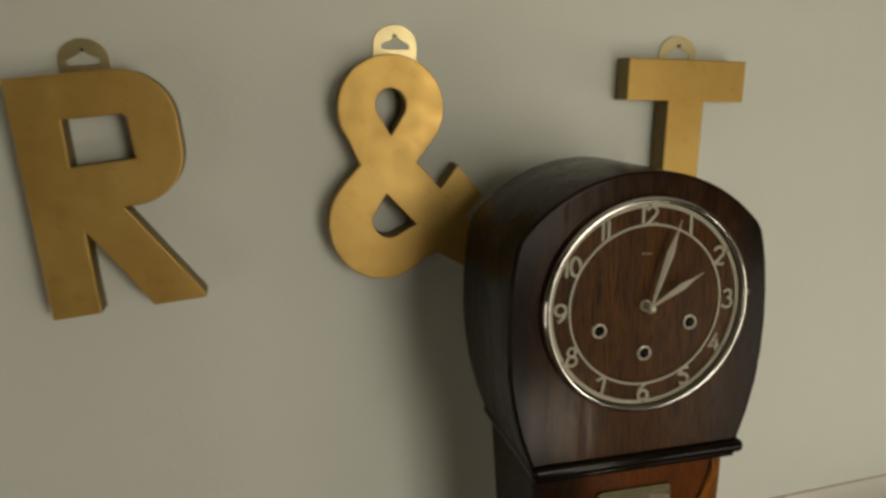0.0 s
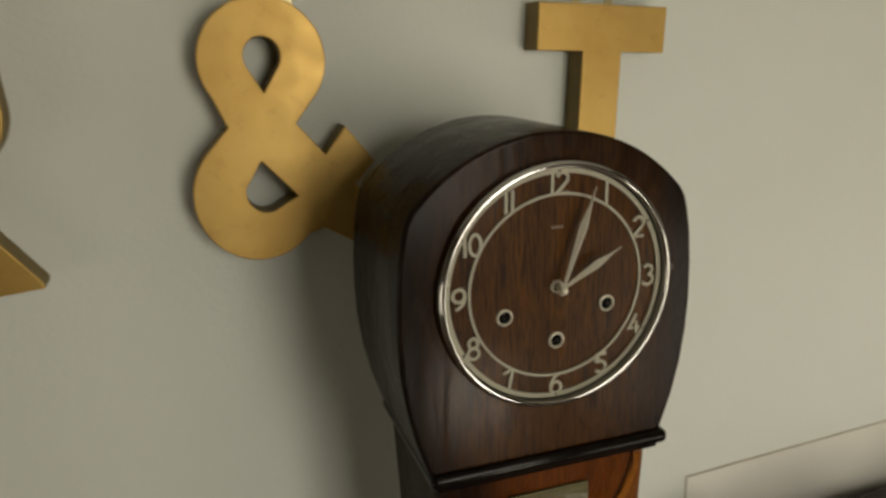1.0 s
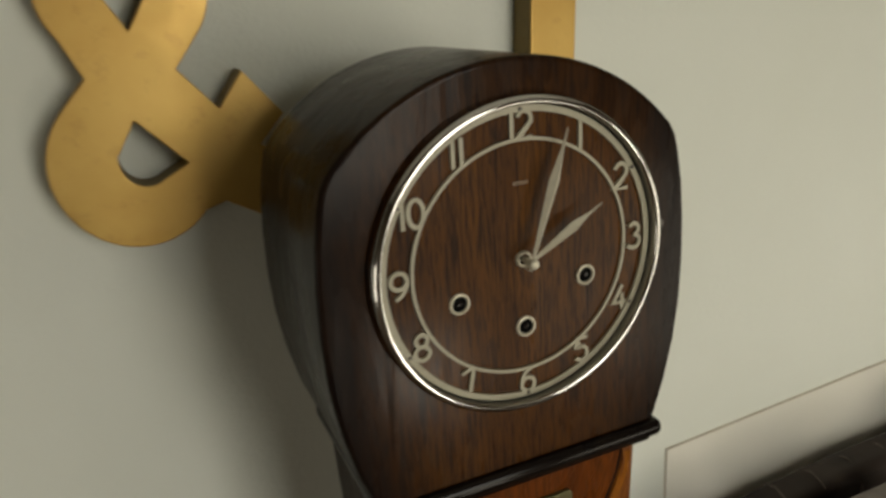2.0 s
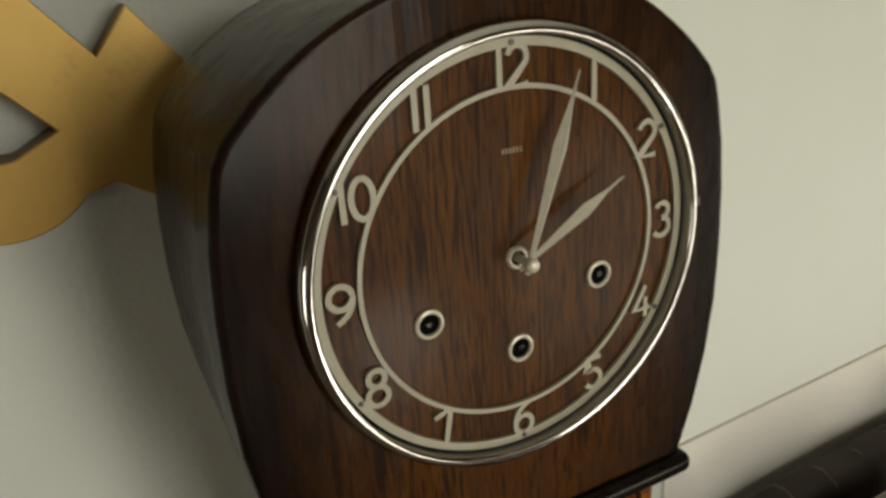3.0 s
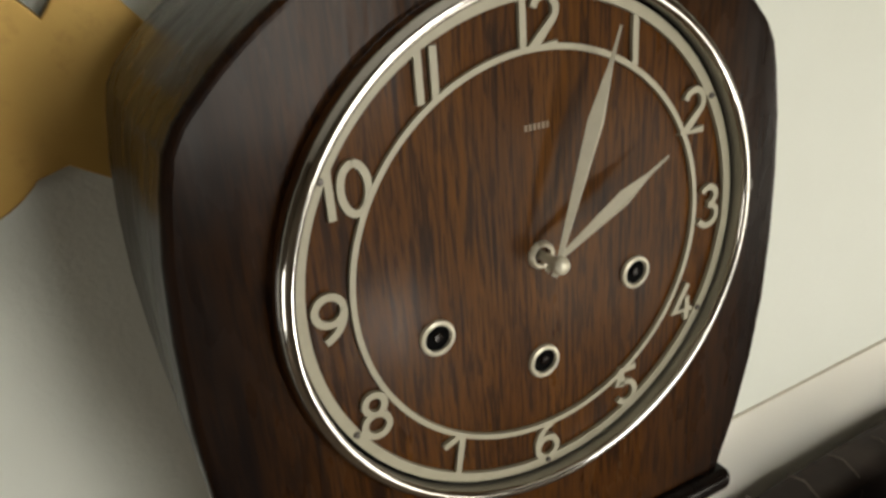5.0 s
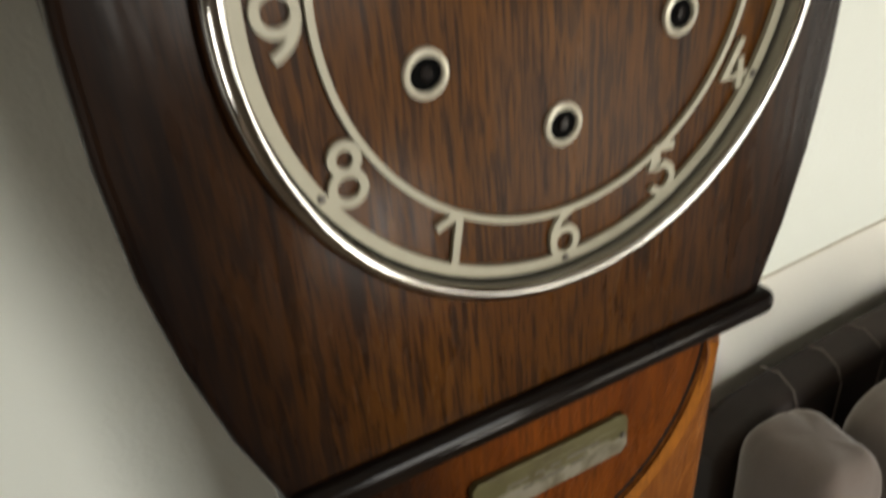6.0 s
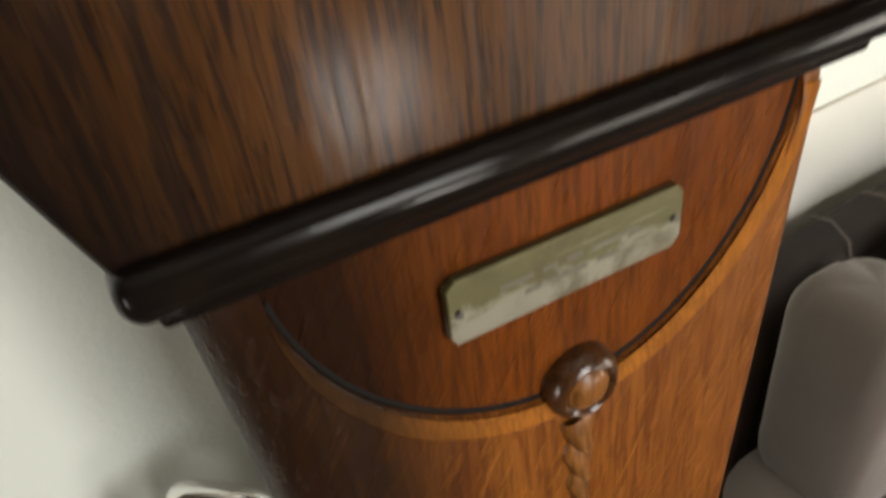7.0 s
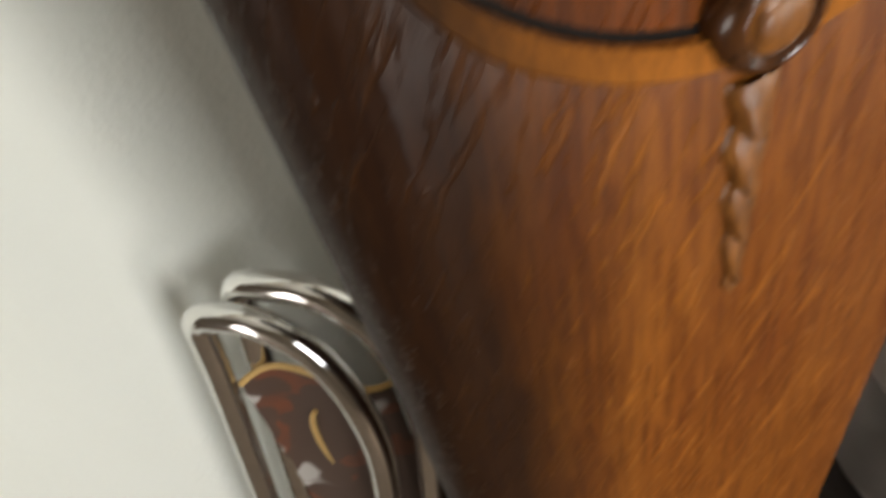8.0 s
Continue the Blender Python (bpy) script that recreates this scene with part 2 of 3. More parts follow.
def painted(name, color, rough=0.45, spot=0.15, metal_part=0.0):
    m = Mat(name, rough, metal_part)
    m.color(m.mix(m.ramp(m.noise(120, 5, 0.65), (0.45, 0.0), (0.8, spot)), color, tuple(v * 0.45 for v in color)))
    return m.bump(m.noise(400, 3), 0.05, 0.0003).m


def fabric(name, color, dark, scale=900):
    m = Mat(name, 0.85, spec=0.2)
    m.b.inputs["Sheen Weight"].default_value = 0.35
    weave = m.noise(scale, 2, 0.5)
    m.color(m.mix(m.ramp(m.noise(6, 4), (0.35, 0.0), (0.7, 0.6)), m.mix(weave, color, dark), dark))
    return m.bump(weave, 0.25, 0.0008).bump(m.noise(14, 3), 0.2, 0.006).m


def leather():
    m = Mat("brown_leather", 0.55, spec=0.25)
    v = m.nodes.new("ShaderNodeTexVoronoi")
    v.inputs["Scale"].default_value = 260
    m.links.new(m.pos, v.inputs["Vector"])
    m.color(m.mix(m.ramp(m.noise(12, 4), (0.35, 0.0), (0.7, 1.0)), (0.018, 0.013, 0.011), (0.042, 0.030, 0.024)))
    return m.bump(v.outputs["Distance"], 0.2, 0.0006).bump(m.noise(9, 4), 0.3, 0.006).m


def worn_plate():
    """Silver plate, tarnished olive over its upper part with a ragged border, and scratched along its length."""
    m = Mat("worn_silver_plate", 0.38, 0.45)
    sep = m.nodes.new("ShaderNodeSeparateXYZ")
    m.links.new(m.pos, sep.inputs[0])
    ragged = m.math("MULTIPLY", m.math("SUBTRACT", m.noise(160, 5, 0.65, (0.5, 1, 1.2), distort=0.6), 0.5), 0.022)
    border = m.ramp(m.math("MULTIPLY", m.math("SUBTRACT", m.math("ADD", sep.outputs["Z"], ragged), 1.0035), 100.0), (0.40, 0.0), (0.78, 1.0))
    wear = m.ramp(m.noise(48, 6, 0.7, (0.8, 1, 1.3), distort=0.5), (0.50, 0.0), (0.62, 0.7))
    c = m.mix(border, (0.215, 0.200, 0.150), (0.088, 0.078, 0.030))
    c = m.mix(wear, c, (0.065, 0.052, 0.022))
    scratch = m.ramp(m.noise(900, 2, 0.5, (0.04, 1, 1)), (0.62, 0.0), (0.70, 0.5))
    m.color(m.mix(scratch, c, (0.30, 0.28, 0.21)))
    m.rough(m.ramp(m.noise(90, 4), (0.3, 0.32), (0.7, 0.52)))
    return m.bump(m.noise(150, 4), 0.2, 0.0005).m


def carpet():
    m = Mat("brown_carpet", 0.95, spec=0.1)
    m.color(m.mix(m.noise(420, 3), (0.22, 0.17, 0.125), (0.13, 0.10, 0.075)))
    return m.bump(m.noise(500, 3), 0.5, 0.004).m


def printed_cloth():
    """Retro cloth: rust and brown figures with pale patches."""
    m = Mat("rust_print_cloth", 0.6)
    shape = m.ramp(m.noise(30, 1.5, 0.4, distort=0.8), (0.44, 0.0), (0.46, 1.0))
    pale = m.ramp(m.noise(22, 2, 0.4, distort=0.5), (0.60, 0.0), (0.63, 1.0))
    rust = m.mix(shape, (0.20, 0.055, 0.018), (0.075, 0.045, 0.030))
    m.color(m.mix(pale, m.mix(m.noise(60, 3), rust, (0.06, 0.035, 0.025)), (0.36, 0.34, 0.31)))
    return m.bump(m.noise(700, 2), 0.2, 0.0006).m


CHAIR_CHROME = metal("bright_chrome", (0.84, 0.83, 0.81), 0.07)
DARK_CARVED = oak("dark_carved_oak", (0.085, 0.032, 0.009), (0.055, 0.020, 0.006), (0.02, 0.008, 0.003), 0.25, coat=0.3, spec=0.3, relief=0.12)
EBONY = ebonised()
GOLD = gold_card()
# darker gold for the letter sides: their shade is in the colour
GOLD_SIDE_SHADE = painted("shaded_gold_side", (0.20, 0.135, 0.035), 0.55, 0.4, 0.3)
WALL_PAINT = plaster("cream_wall_paint", (0.735, 0.768, 0.705), (0.645, 0.672, 0.585))
BOARD_PAINT = plaster("ivory_board_paint", (0.80, 0.785, 0.70), (0.75, 0.73, 0.64))
# invented dark colour for the unseen walls; cuts bounced light and reflections on the wood
BOUNCE_CUT_BROWN = plaster("bounce_cut_brown", (0.15, 0.12, 0.09), (0.11, 0.085, 0.065))
CEILING_PAINT = plaster("old_ceiling_paint", (0.76, 0.75, 0.70), (0.70, 0.69, 0.64))
WOODWORK = painted("white_gloss_paint", (0.80, 0.79, 0.75), 0.3, 0.08)
CHROME = metal("chrome", (0.60, 0.59, 0.56), 0.06)
BRASS = metal("brass", (0.68, 0.58, 0.32), 0.36, 0.15)
IVORY = painted("ivory_enamel", (0.34, 0.32, 0.235), 0.45, 0.25)
SILVERED = painted("silvered_hand", (0.60, 0.57, 0.45), 0.36, 0.3, 0.25)
DULL_RING = painted("dull_steel_ring", (0.36, 0.345, 0.29), 0.4, 0.3, 0.5)
BLACK = Mat("black_void", 0.9, spec=0.02).color((0.004, 0.004, 0.004)).m
PLATE = worn_plate()
INLAY = Mat("black_inlay", 0.7, spec=0.08).color((0.006, 0.005, 0.004)).m
# the lip's left end takes the same painted shade as the trunk
PALE_OAK = oak("pale_oak", (0.33, 0.118, 0.014), (0.24, 0.080, 0.010), (0.11, 0.036, 0.006), 0.5, coat=0.0, spec=0.03, tone_shade=((0.040, 0.6, 0.110, 9.0), 0.58, 0.95, (0.008, 0.005, 0.003)), dash=0.25)
ENGRAVED = painted("engraved_lettering", (0.10, 0.088, 0.06), 0.6, 0.4)
FAINT = painted("faint_lettering", (0.20, 0.145, 0.085), 0.5, 0.4)
TAUPE = fabric("taupe_velvet", (0.165, 0.132, 0.110), (0.10, 0.08, 0.068))
LEATHER = leather()
CARPET = carpet()
PRINT = printed_cloth()
PIPING = painted("gold_piping", (0.52, 0.34, 0.12), 0.5, 0.2)
STEEL_NAIL = metal("dark_nail", (0.12, 0.11, 0.10), 0.45)

# ---- the room ----
WALL_Y = 2.36
X0, X1, Y0, Z1 = -22.0, 18.5, -13.0, 24.0
floor = part("floor", box(X0 - 1, X1 + 1, Y0 - 1, WALL_Y + 1, -1, 0), CARPET)
tagged(floor, "brown short-pile carpet over the whole room", "floor", kind="structure")
north = part("wall_north", box(X0 - 1, X1 + 1, WALL_Y, WALL_Y + 1, 0, Z1), WALL_PAINT)
tagged(north, "cream painted plaster wall with a fine roller texture", "wall", kind="structure")
VY0, VY1, VZ0, VZ1 = -12.0, -5.0, 1.2, 9.8
part_west = part("wall_west", merged(box(X0 - 1, X0, Y0, VY0, 0, Z1), box(X0 - 1, X0, VY1, WALL_Y, 0, Z1), box(X0 - 1, X0, VY0, VY1, 0, VZ0), box(X0 - 1, X0, VY0, VY1, VZ1, Z1)), BOUNCE_CUT_BROWN)
tagged(part_west, "unseen plaster wall, dark brown to cut bounced light, with an added low opening", "wall", kind="structure")
ceiling = part("ceiling", box(X0 - 1, X1 + 1, Y0 - 1, WALL_Y + 1, Z1, Z1 + 1), CEILING_PAINT)
tagged(ceiling, "plain off-white painted ceiling", "ceiling", kind="structure")
# behind the camera one window and two openings added for lamps, beside the sofa a larger window
BX0, BX1, BZ0, BZ1 = 0.1, 5.5, 8.6, 17.6
DX0, DX1, DZ0, DZ1 = 3.0, 5.8, 2.9, 5.7
EX0, EX1, EZ0, EZ1 = 7.6, 13.4, 2.2, 8.8
south = part("wall_south", merged(box(X0 - 1, BX0, Y0 - 1, Y0, 0, Z1), box(DX1, EX0, Y0 - 1, Y0, 0, Z1), box(EX1, X1 + 1, Y0 - 1, Y0, 0, Z1),
                                  box(EX0, EX1, Y0 - 1, Y0, 0, EZ0), box(EX0, EX1, Y0 - 1, Y0, EZ1, Z1), box(BX0, DX1, Y0 - 1, Y0, BZ1, Z1),
                                  box(BX1, DX1, Y0 - 1, Y0, DZ1, BZ1), box(BX0, BX1, Y0 - 1, Y0, DZ1, BZ0),
                                  box(BX0, DX0, Y0 - 1, Y0, 0, DZ1), box(DX0, DX1, Y0 - 1, Y0, 0, DZ0)), BOUNCE_CUT_BROWN)
tagged(south, "unseen plaster wall, dark brown to cut bounced light, with three small openings", "wall", kind="structure")


def south_window(name, x0, x1, z0, z1, label):
    """A painted frame and sill in an opening of the wall behind the camera."""
    ob = thing(name, ((x0 + x1) / 2, Y0 - 0.5, z0), label, "window", kind="structure")
    part("window_frame", merged(box(x0, x0 + 0.3, Y0 - 0.8, Y0 - 0.3, z0, z1, 0.04), box(x1 - 0.3, x1, Y0 - 0.8, Y0 - 0.3, z0, z1, 0.04),
                                box(x0 + 0.3, x1 - 0.3, Y0 - 0.8, Y0 - 0.3, z0, z0 + 0.3, 0.04), box(x0 + 0.3, x1 - 0.3, Y0 - 0.8, Y0 - 0.3, z1 - 0.3, z1, 0.04)), WOODWORK, ob)
    part("window_sill", box(x0 - 0.3, x1 + 0.3, Y0 - 0.3, Y0 + 0.6, z0 - 0.3, z0, 0.06), WOODWORK, ob)


south_window("window_2", BX0, BX1, BZ0, BZ1, "white painted window frame over a sill")
# frame invented round the low spot lamp, out of view
south_window("added_window_4", DX0, DX1, DZ0, DZ1, "added small white window frame round an unseen low bright spot")
# frame invented round the right fill lamp, out of view
south_window("added_window_5", EX0, EX1, EZ0, EZ1, "added low white window frame round the unseen right fill lamp")
WY0, WY1, WZ0, WZ1 = -12.2, -5.2, 2.6, 12.6
east = part("wall_east", merged(box(X1, X1 + 1, Y0, WY0, 0, Z1), box(X1, X1 + 1, WY1, WALL_Y, 0, Z1),
                                box(X1, X1 + 1, WY0, WY1, 0, WZ0), box(X1, X1 + 1, WY0, WY1, WZ1, Z1)), BOUNCE_CUT_BROWN)
tagged(east, "unseen plaster wall, dark brown to cut bounced light, with a window opening", "wall", kind="structure")
window = thing("window_1", (X1 + 0.5, -8.7, WZ0), "white painted window frame with two casements", "window", kind="structure")
part("window_frame", merged(box(X1 + 0.3, X1 + 0.8, WY0, WY0 + 0.5, WZ0, WZ1, 0.04), box(X1 + 0.3, X1 + 0.8, WY1 - 0.5, WY1, WZ0, WZ1, 0.04),
                            box(X1 + 0.3, X1 + 0.8, WY0 + 0.5, WY1 - 0.5, WZ0, WZ0 + 0.5, 0.04), box(X1 + 0.3, X1 + 0.8, WY0 + 0.5, WY1 - 0.5, WZ1 - 0.5, WZ1, 0.04),
                            box(X1 + 0.3, X1 + 0.8, -9.0, -8.4, WZ0 + 0.5, WZ1 - 0.5, 0.04)), WOODWORK, window)
part("window_sill", box(X1 - 1.2, X1 + 0.3, WY0 - 0.4, WY1 + 0.4, WZ0 - 0.3, WZ0, 0.06), WOODWORK, window)
# frame invented round the left fill lamp, out of view
west_fill_frame = thing("added_window_3", (X0 - 0.5, -8.5, VZ0), "added low white window frame round the unseen left fill lamp", "window", kind="structure")
part("window_frame", merged(box(X0 - 0.8, X0 - 0.3, VY0, VY0 + 0.4, VZ0, VZ1, 0.04), box(X0 - 0.8, X0 - 0.3, VY1 - 0.4, VY1, VZ0, VZ1, 0.04),
                            box(X0 - 0.8, X0 - 0.3, VY0 + 0.4, VY1 - 0.4, VZ0, VZ0 + 0.4, 0.04), box(X0 - 0.8, X0 - 0.3, VY0 + 0.4, VY1 - 0.4, VZ1 - 0.4, VZ1, 0.04)), WOODWORK, west_fill_frame)
part("window_sill", box(X0 - 0.3, X0 + 0.8, VY0 - 0.3, VY1 + 0.3, VZ0 - 0.3, VZ0, 0.06), WOODWORK, west_fill_frame)
skirting = part("baseboard", box(X0, 3.2, WALL_Y - 0.16, WALL_Y, 0, 1.2, 0.04), WOODWORK)
tagged(skirting, "white gloss painted skirting board along the wall", "skirting board", kind="structure")
# the thin ivory board fixed to the lower wall beside the clock
BOARD_X, BOARD_Z, BOARD_RISE = 3.21, 8.22, 0.04


def board_edge(x, above=0.0):
    return BOARD_Z + BOARD_RISE * (x - BOARD_X) + above


board = part("wall_board", slab([[(BOARD_X, 0), (X1, 0), (X1, board_edge(X1)), (BOARD_X, BOARD_Z)]], WALL_Y - 0.035, WALL_Y + 0.01, 0.006, 1), BOARD_PAINT)
tagged(board, "thin ivory painted board fixed to the lower wall", "wall panel", kind="structure")
seam = part("trim", merged(box(BOARD_X - 0.010, BOARD_X + 0.002, WALL_Y - 0.012, WALL_Y + 0.01, 0, BOARD_Z + 0.014),
                           slab([[(BOARD_X, BOARD_Z - 0.006), (X1, board_edge(X1, -0.006)), (X1, board_edge(X1, 0.008)), (BOARD_X, BOARD_Z + 0.008)]], WALL_Y - 0.040, WALL_Y + 0.01)),
            painted("dark_seam", (0.66, 0.62, 0.53), 0.8, 0.3))
tagged(seam, "narrow dark seam round the edge of the board", "seam", kind="structure")

# ---- gold letters on the wall ----
LETTER_FRONT, LETTER_BACK = 2.035, 2.335


def hanger(parent, x, z, tilt, w=0.235, h=0.30):
    """A stamped brass hanging tab with a slot and its nail."""
    rim = [(-w, -0.08), (w, -0.08), (w, 0.1)] + arc(0, 0.1, w, h - 0.1, 8, 172, 14) + [(-w, 0.1)]
    slot = [(-0.6 * w, 0.05), (-0.66 * w, 0.10), (-0.2 * w, 0.15), (0, 0.19), (0.2 * w, 0.15), (0.66 * w, 0.10), (0.6 * w, 0.05)]
    tab = part("hanging_tab", slab([turned(rim, tilt, x, z), turned(slot, tilt, x, z)], WALL_Y - 0.03, WALL_Y - 0.012, 0.003, 1), BRASS, parent, "stamped brass hanging tab")
    nail = lathe([(0.0, WALL_Y - 0.085), (0.018, WALL_Y - 0.08), (0.018, WALL_Y - 0.06), (0.008, WALL_Y - 0.055), (0.008, WALL_Y)], x, z + 0.19, 10)
    part("nail", nail, STEEL_NAIL, tab)


def letter(name, outlines, tilt, cx, cz, label, tab, size=0.975):
    ob = thing(name, (cx, LETTER_BACK, cz), label, "wall letter", "gold letters on the wall")
    shapes = [turned([(size * x, size * z) for x, z in o], tilt, cx, cz) for o in outlines]
    part("face", slab(shapes, LETTER_FRONT, LETTER_FRONT + 0.03, 0.012, 2), GOLD, ob, angle=20)
    part("side", slab(shapes, LETTER_FRONT + 0.03, LETTER_BACK, 0.0, 0), GOLD_SIDE_SHADE, ob, "dull gold side with shade put into its colour")
    hanger(ob, *tab)


r_rim = ([(-0.745, 1.21)] + arc(0.245, 0.68, 0.53, 0.53, 90, 0, 14) + arc(0.245, 0.39, 0.53, 0.53, 0, -88, 14)
         + [(0.12, -0.143), (0.745, -1.15), (0.74, -1.2), (0.225, -1.2), (-0.29, -0.345), (-0.30, -1.2), (-0.765, -1.2)])
r_hole = [(-0.295, 0.775), (0.24, 0.775)] + arc(0.24, 0.715, 0.06, 0.06, 90, 0, 4) + [(0.312, 0.33), (-0.305, 0.31)]
letter("letter_r", [r_rim, r_hole], 4.7, -4.70, 12.975, "gold painted card letter R hung on the wall", (-4.84, 14.17, 4.0))

amp_rim = (arc(0, 0.73, 0.575, 0.565, 215, -35, 40) + [(0.265, 0.15), (0.522, -0.16), (0.725, 0.10), (1.005, -0.255), (0.80, -0.47), (1.10, -0.80), (1.25, -1.15), (0.75, -1.05), (0.47, -0.88)]
           + arc(-0.13, -0.51, 0.595, 0.625, 318, 137, 36) + [(-0.36, 0.14)])
amp_top = arc(-0.003, 0.765, 0.165, 0.175, -25, 205, 16) + [(-0.01, 0.445)]
amp_low = [(-0.085, -0.19), (0.235, -0.54)] + arc(-0.06, -0.47, 0.185, 0.205, -55, -190, 14)
letter("letter_ampersand", [amp_rim, amp_top, amp_low], 0.0, -1.88, 13.02, "gold painted card ampersand hung on the wall", (-1.77, 14.29, -3.0))

t_rim = [(-0.755, 1.205), (0.755, 1.205), (0.755, 0.73), (0.235, 0.73), (0.235, -1.2), (-0.225, -1.2), (-0.225, 0.73), (-0.755, 0.73)]
letter("letter_t", [t_rim], -2.5, 1.51, 13.01, "gold painted card letter T hung behind the clock", (1.58, 14.16, -2.0))

# ---- the clock ----
clock = thing("grandmother_clock", (0, 0.9, 0), "dark oak grandmother clock with a chrome-rimmed wooden dial", "clock")

# hood: rounded shoulders, sides that swell and draw in to the moulding
sides = [(1.176, 12.61), (1.205, 12.5), (1.24, 12.3), (1.262, 12.05), (1.27, 11.75), (1.258, 11.45), (1.217, 11.15), (1.147, 10.85), (1.045, 10.55)]
top = arc(0, 13.20 - 1.50, 1.50, 1.50, 139, 41, 48)
hood_rim = [(-x - 0.02, z) for x, z in reversed(sides)] + [(x - 0.02, z) for x, z in top] + [(x - 0.02, z) for x, z in sides]
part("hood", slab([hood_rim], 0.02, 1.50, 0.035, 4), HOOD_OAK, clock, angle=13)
part("hood_moulding", box(-1.075, 1.078, -0.045, 1.52, 10.45, 10.575, 0.055, 6), EBONY, clock, "black bullnose moulding under the hood")
part("hood_fillet", box(-1.02, 1.02, 0.03, 1.48, 10.385, 10.46, 0.022, 3), EBONY, clock, "black fillet below the moulding")

# dial, inlaid in the hood front
DIAL_Z, DIAL_Y = 12.0, 0.03


def on_dial(bm):
    """Moves what is drawn from the hood face to the dial's depth."""
    bmesh.ops.translate(bm, verts=bm.verts, vec=(0, DIAL_Y, 0))
    return bm


dial = part("dial", on_dial(lathe([(0.0, -0.016), (0.955, -0.016), (0.955, -0.008)], 0, DIAL_Z, 96)), DIAL_OAK, clock, "oak veneered clock dial")
ring = [(0.984, -0.006), (0.993, -0.025), (0.994, -0.05), (0.988, -0.074), (0.977, -0.092), (0.963, -0.102), (0.95, -0.105), (0.941, -0.102), (0.936, -0.094), (0.935, -0.085)]
part("bezel", on_dial(lathe(ring, 0, DIAL_Z, 128)), CHROME, clock, "polished chrome bezel")
part("reflector_ring", on_dial(lathe([(0.936, -0.088), (0.938, -0.06), (0.945, -0.018)], 0, DIAL_Z, 128)), DULL_RING, clock, "dull steel ring inside the bezel")


def flat_ring(r0, r1, y0, y1, n=128):
    return lathe([(r0, y1), (r0, y0), (r1, y0), (r1, y1)], 0, DIAL_Z, n, True)


part("chapter_ring", on_dial(flat_ring(0.888, 0.926, -0.034, -0.012)), IVORY, dial, "ivory enamelled outer ring")
part("chapter_ring", on_dial(flat_ring(0.722, 0.742, -0.034, -0.012)), IVORY, dial, "ivory enamelled inner ring")
part("chapter_gap", on_dial(flat_ring(0.926, 0.944, -0.019, -0.012)), BLACK, dial)


def ribbon(bm, points, half, y0, y1):
    """A flat bar of even width along points in x and z, with thickness from y0 to y1."""
    pts = [Vector(p) for p in points]
    rows = []
    for k, p in enumerate(pts):
        a, b = pts[max(0, k - 1)], pts[min(len(pts) - 1, k + 1)]
        d = (b - a).normalized()
        side = Vector((-d.y, d.x)) * half
        if 0 < k < len(pts) - 1:
            side /= max(0.45, d.dot((b - p).normalized()))
        rows.append([bm.verts.new((q.x, y, q.y)) for y in (y0, y1) for q in (p + side, p - side)])
    for r, t in zip(rows, rows[1:]):
        for m, n in ((0, 1), (1, 3), (3, 2), (2, 0)):
            bm.faces.new((r[m], r[n], t[n], t[m]))
    for r in (rows[0], rows[-1]):
        bm.faces.new((r[0], r[1], r[3], r[2]))


# strokes of the figures in a box one unit high, centred on x
FIGURES = {
    "0": (0.60, [arc(0, 0.5, 0.27, 0.47, 90, 450, 24)]),
    "1": (0.26, [[(0, 0), (0, 1)]]),
    "2": (0.62, [arc(0, 0.70, 0.26, 0.27, 165, -32, 14) + [(-0.27, 0.04), (0.30, 0.05)]]),
    "3": (0.60, [arc(-0.02, 0.75, 0.23, 0.22, 150, -90, 14), arc(-0.02, 0.27, 0.28, 0.26, 90, -155, 16)]),
    "4": (0.62, [[(0.31, 0.27), (-0.29, 0.27), (0.12, 0.98)], [(0.12, 0.62), (0.12, 0.0)]]),
    "5": (0.60, [[(0.26, 0.97), (-0.17, 0.97), (-0.20, 0.56)] + arc(-0.01, 0.31, 0.27, 0.29, 118, -150, 16)]),
    "6": (0.60, [arc(0.42, 0.38, 0.69, 0.62, 112, 180, 10), arc(0, 0.30, 0.27, 0.28, 180, 540, 20)]),
    "7": (0.60, [[(-0.30, 0.80), (0.16, 0.97)], [(0.18, 1.0), (-0.02, 0.0)]]),
    "8": (0.60, [arc(0, 0.755, 0.215, 0.225, -90, 270, 20), arc(0, 0.27, 0.27, 0.26, 90, 450, 22)]),
    "9": (0.62, [arc(0, 0.68, 0.29, 0.29, 0, 360, 20), arc(-0.40, 0.66, 0.69, 0.66, 0, -68, 10)]),
}


def numeral(text, angle):
    """An upright ivory figure of plain bars between the two rings."""
    bm = bmesh.new()
    high, gap = 0.170, 0.05
    wide = sum(FIGURES[c][0] for c in text) + gap * (len(text) - 1)
    cx, z0 = 0.813 * math.sin(radians(angle)), DIAL_Z + 0.813 * math.cos(radians(angle)) - high / 2
    u = -wide / 2
    for c in text:
        w, strokes = FIGURES[c]
        for n, stroke in enumerate(strokes):
            ribbon(bm, [(cx + high * (u + w / 2 + x), z0 + high * z) for x, z in stroke], 0.0125, -0.033 - 0.0006 * n, -0.014)
        u += w + gap
    part("numeral", on_dial(bm), IVORY, dial, "ivory numeral " + text, smooth=False)


for hour in range(1, 13):
    numeral(str(hour), 30 * hour)
    if hour % 2 == 0:
        a = radians(30 * hour)
        part("pin", on_dial(lathe([(0.0, -0.046), (0.010, -0.043), (0.013, -0.034)], 0.905 * math.sin(a), DIAL_Z + 0.905 * math.cos(a), 10)), STEEL_NAIL, dial)
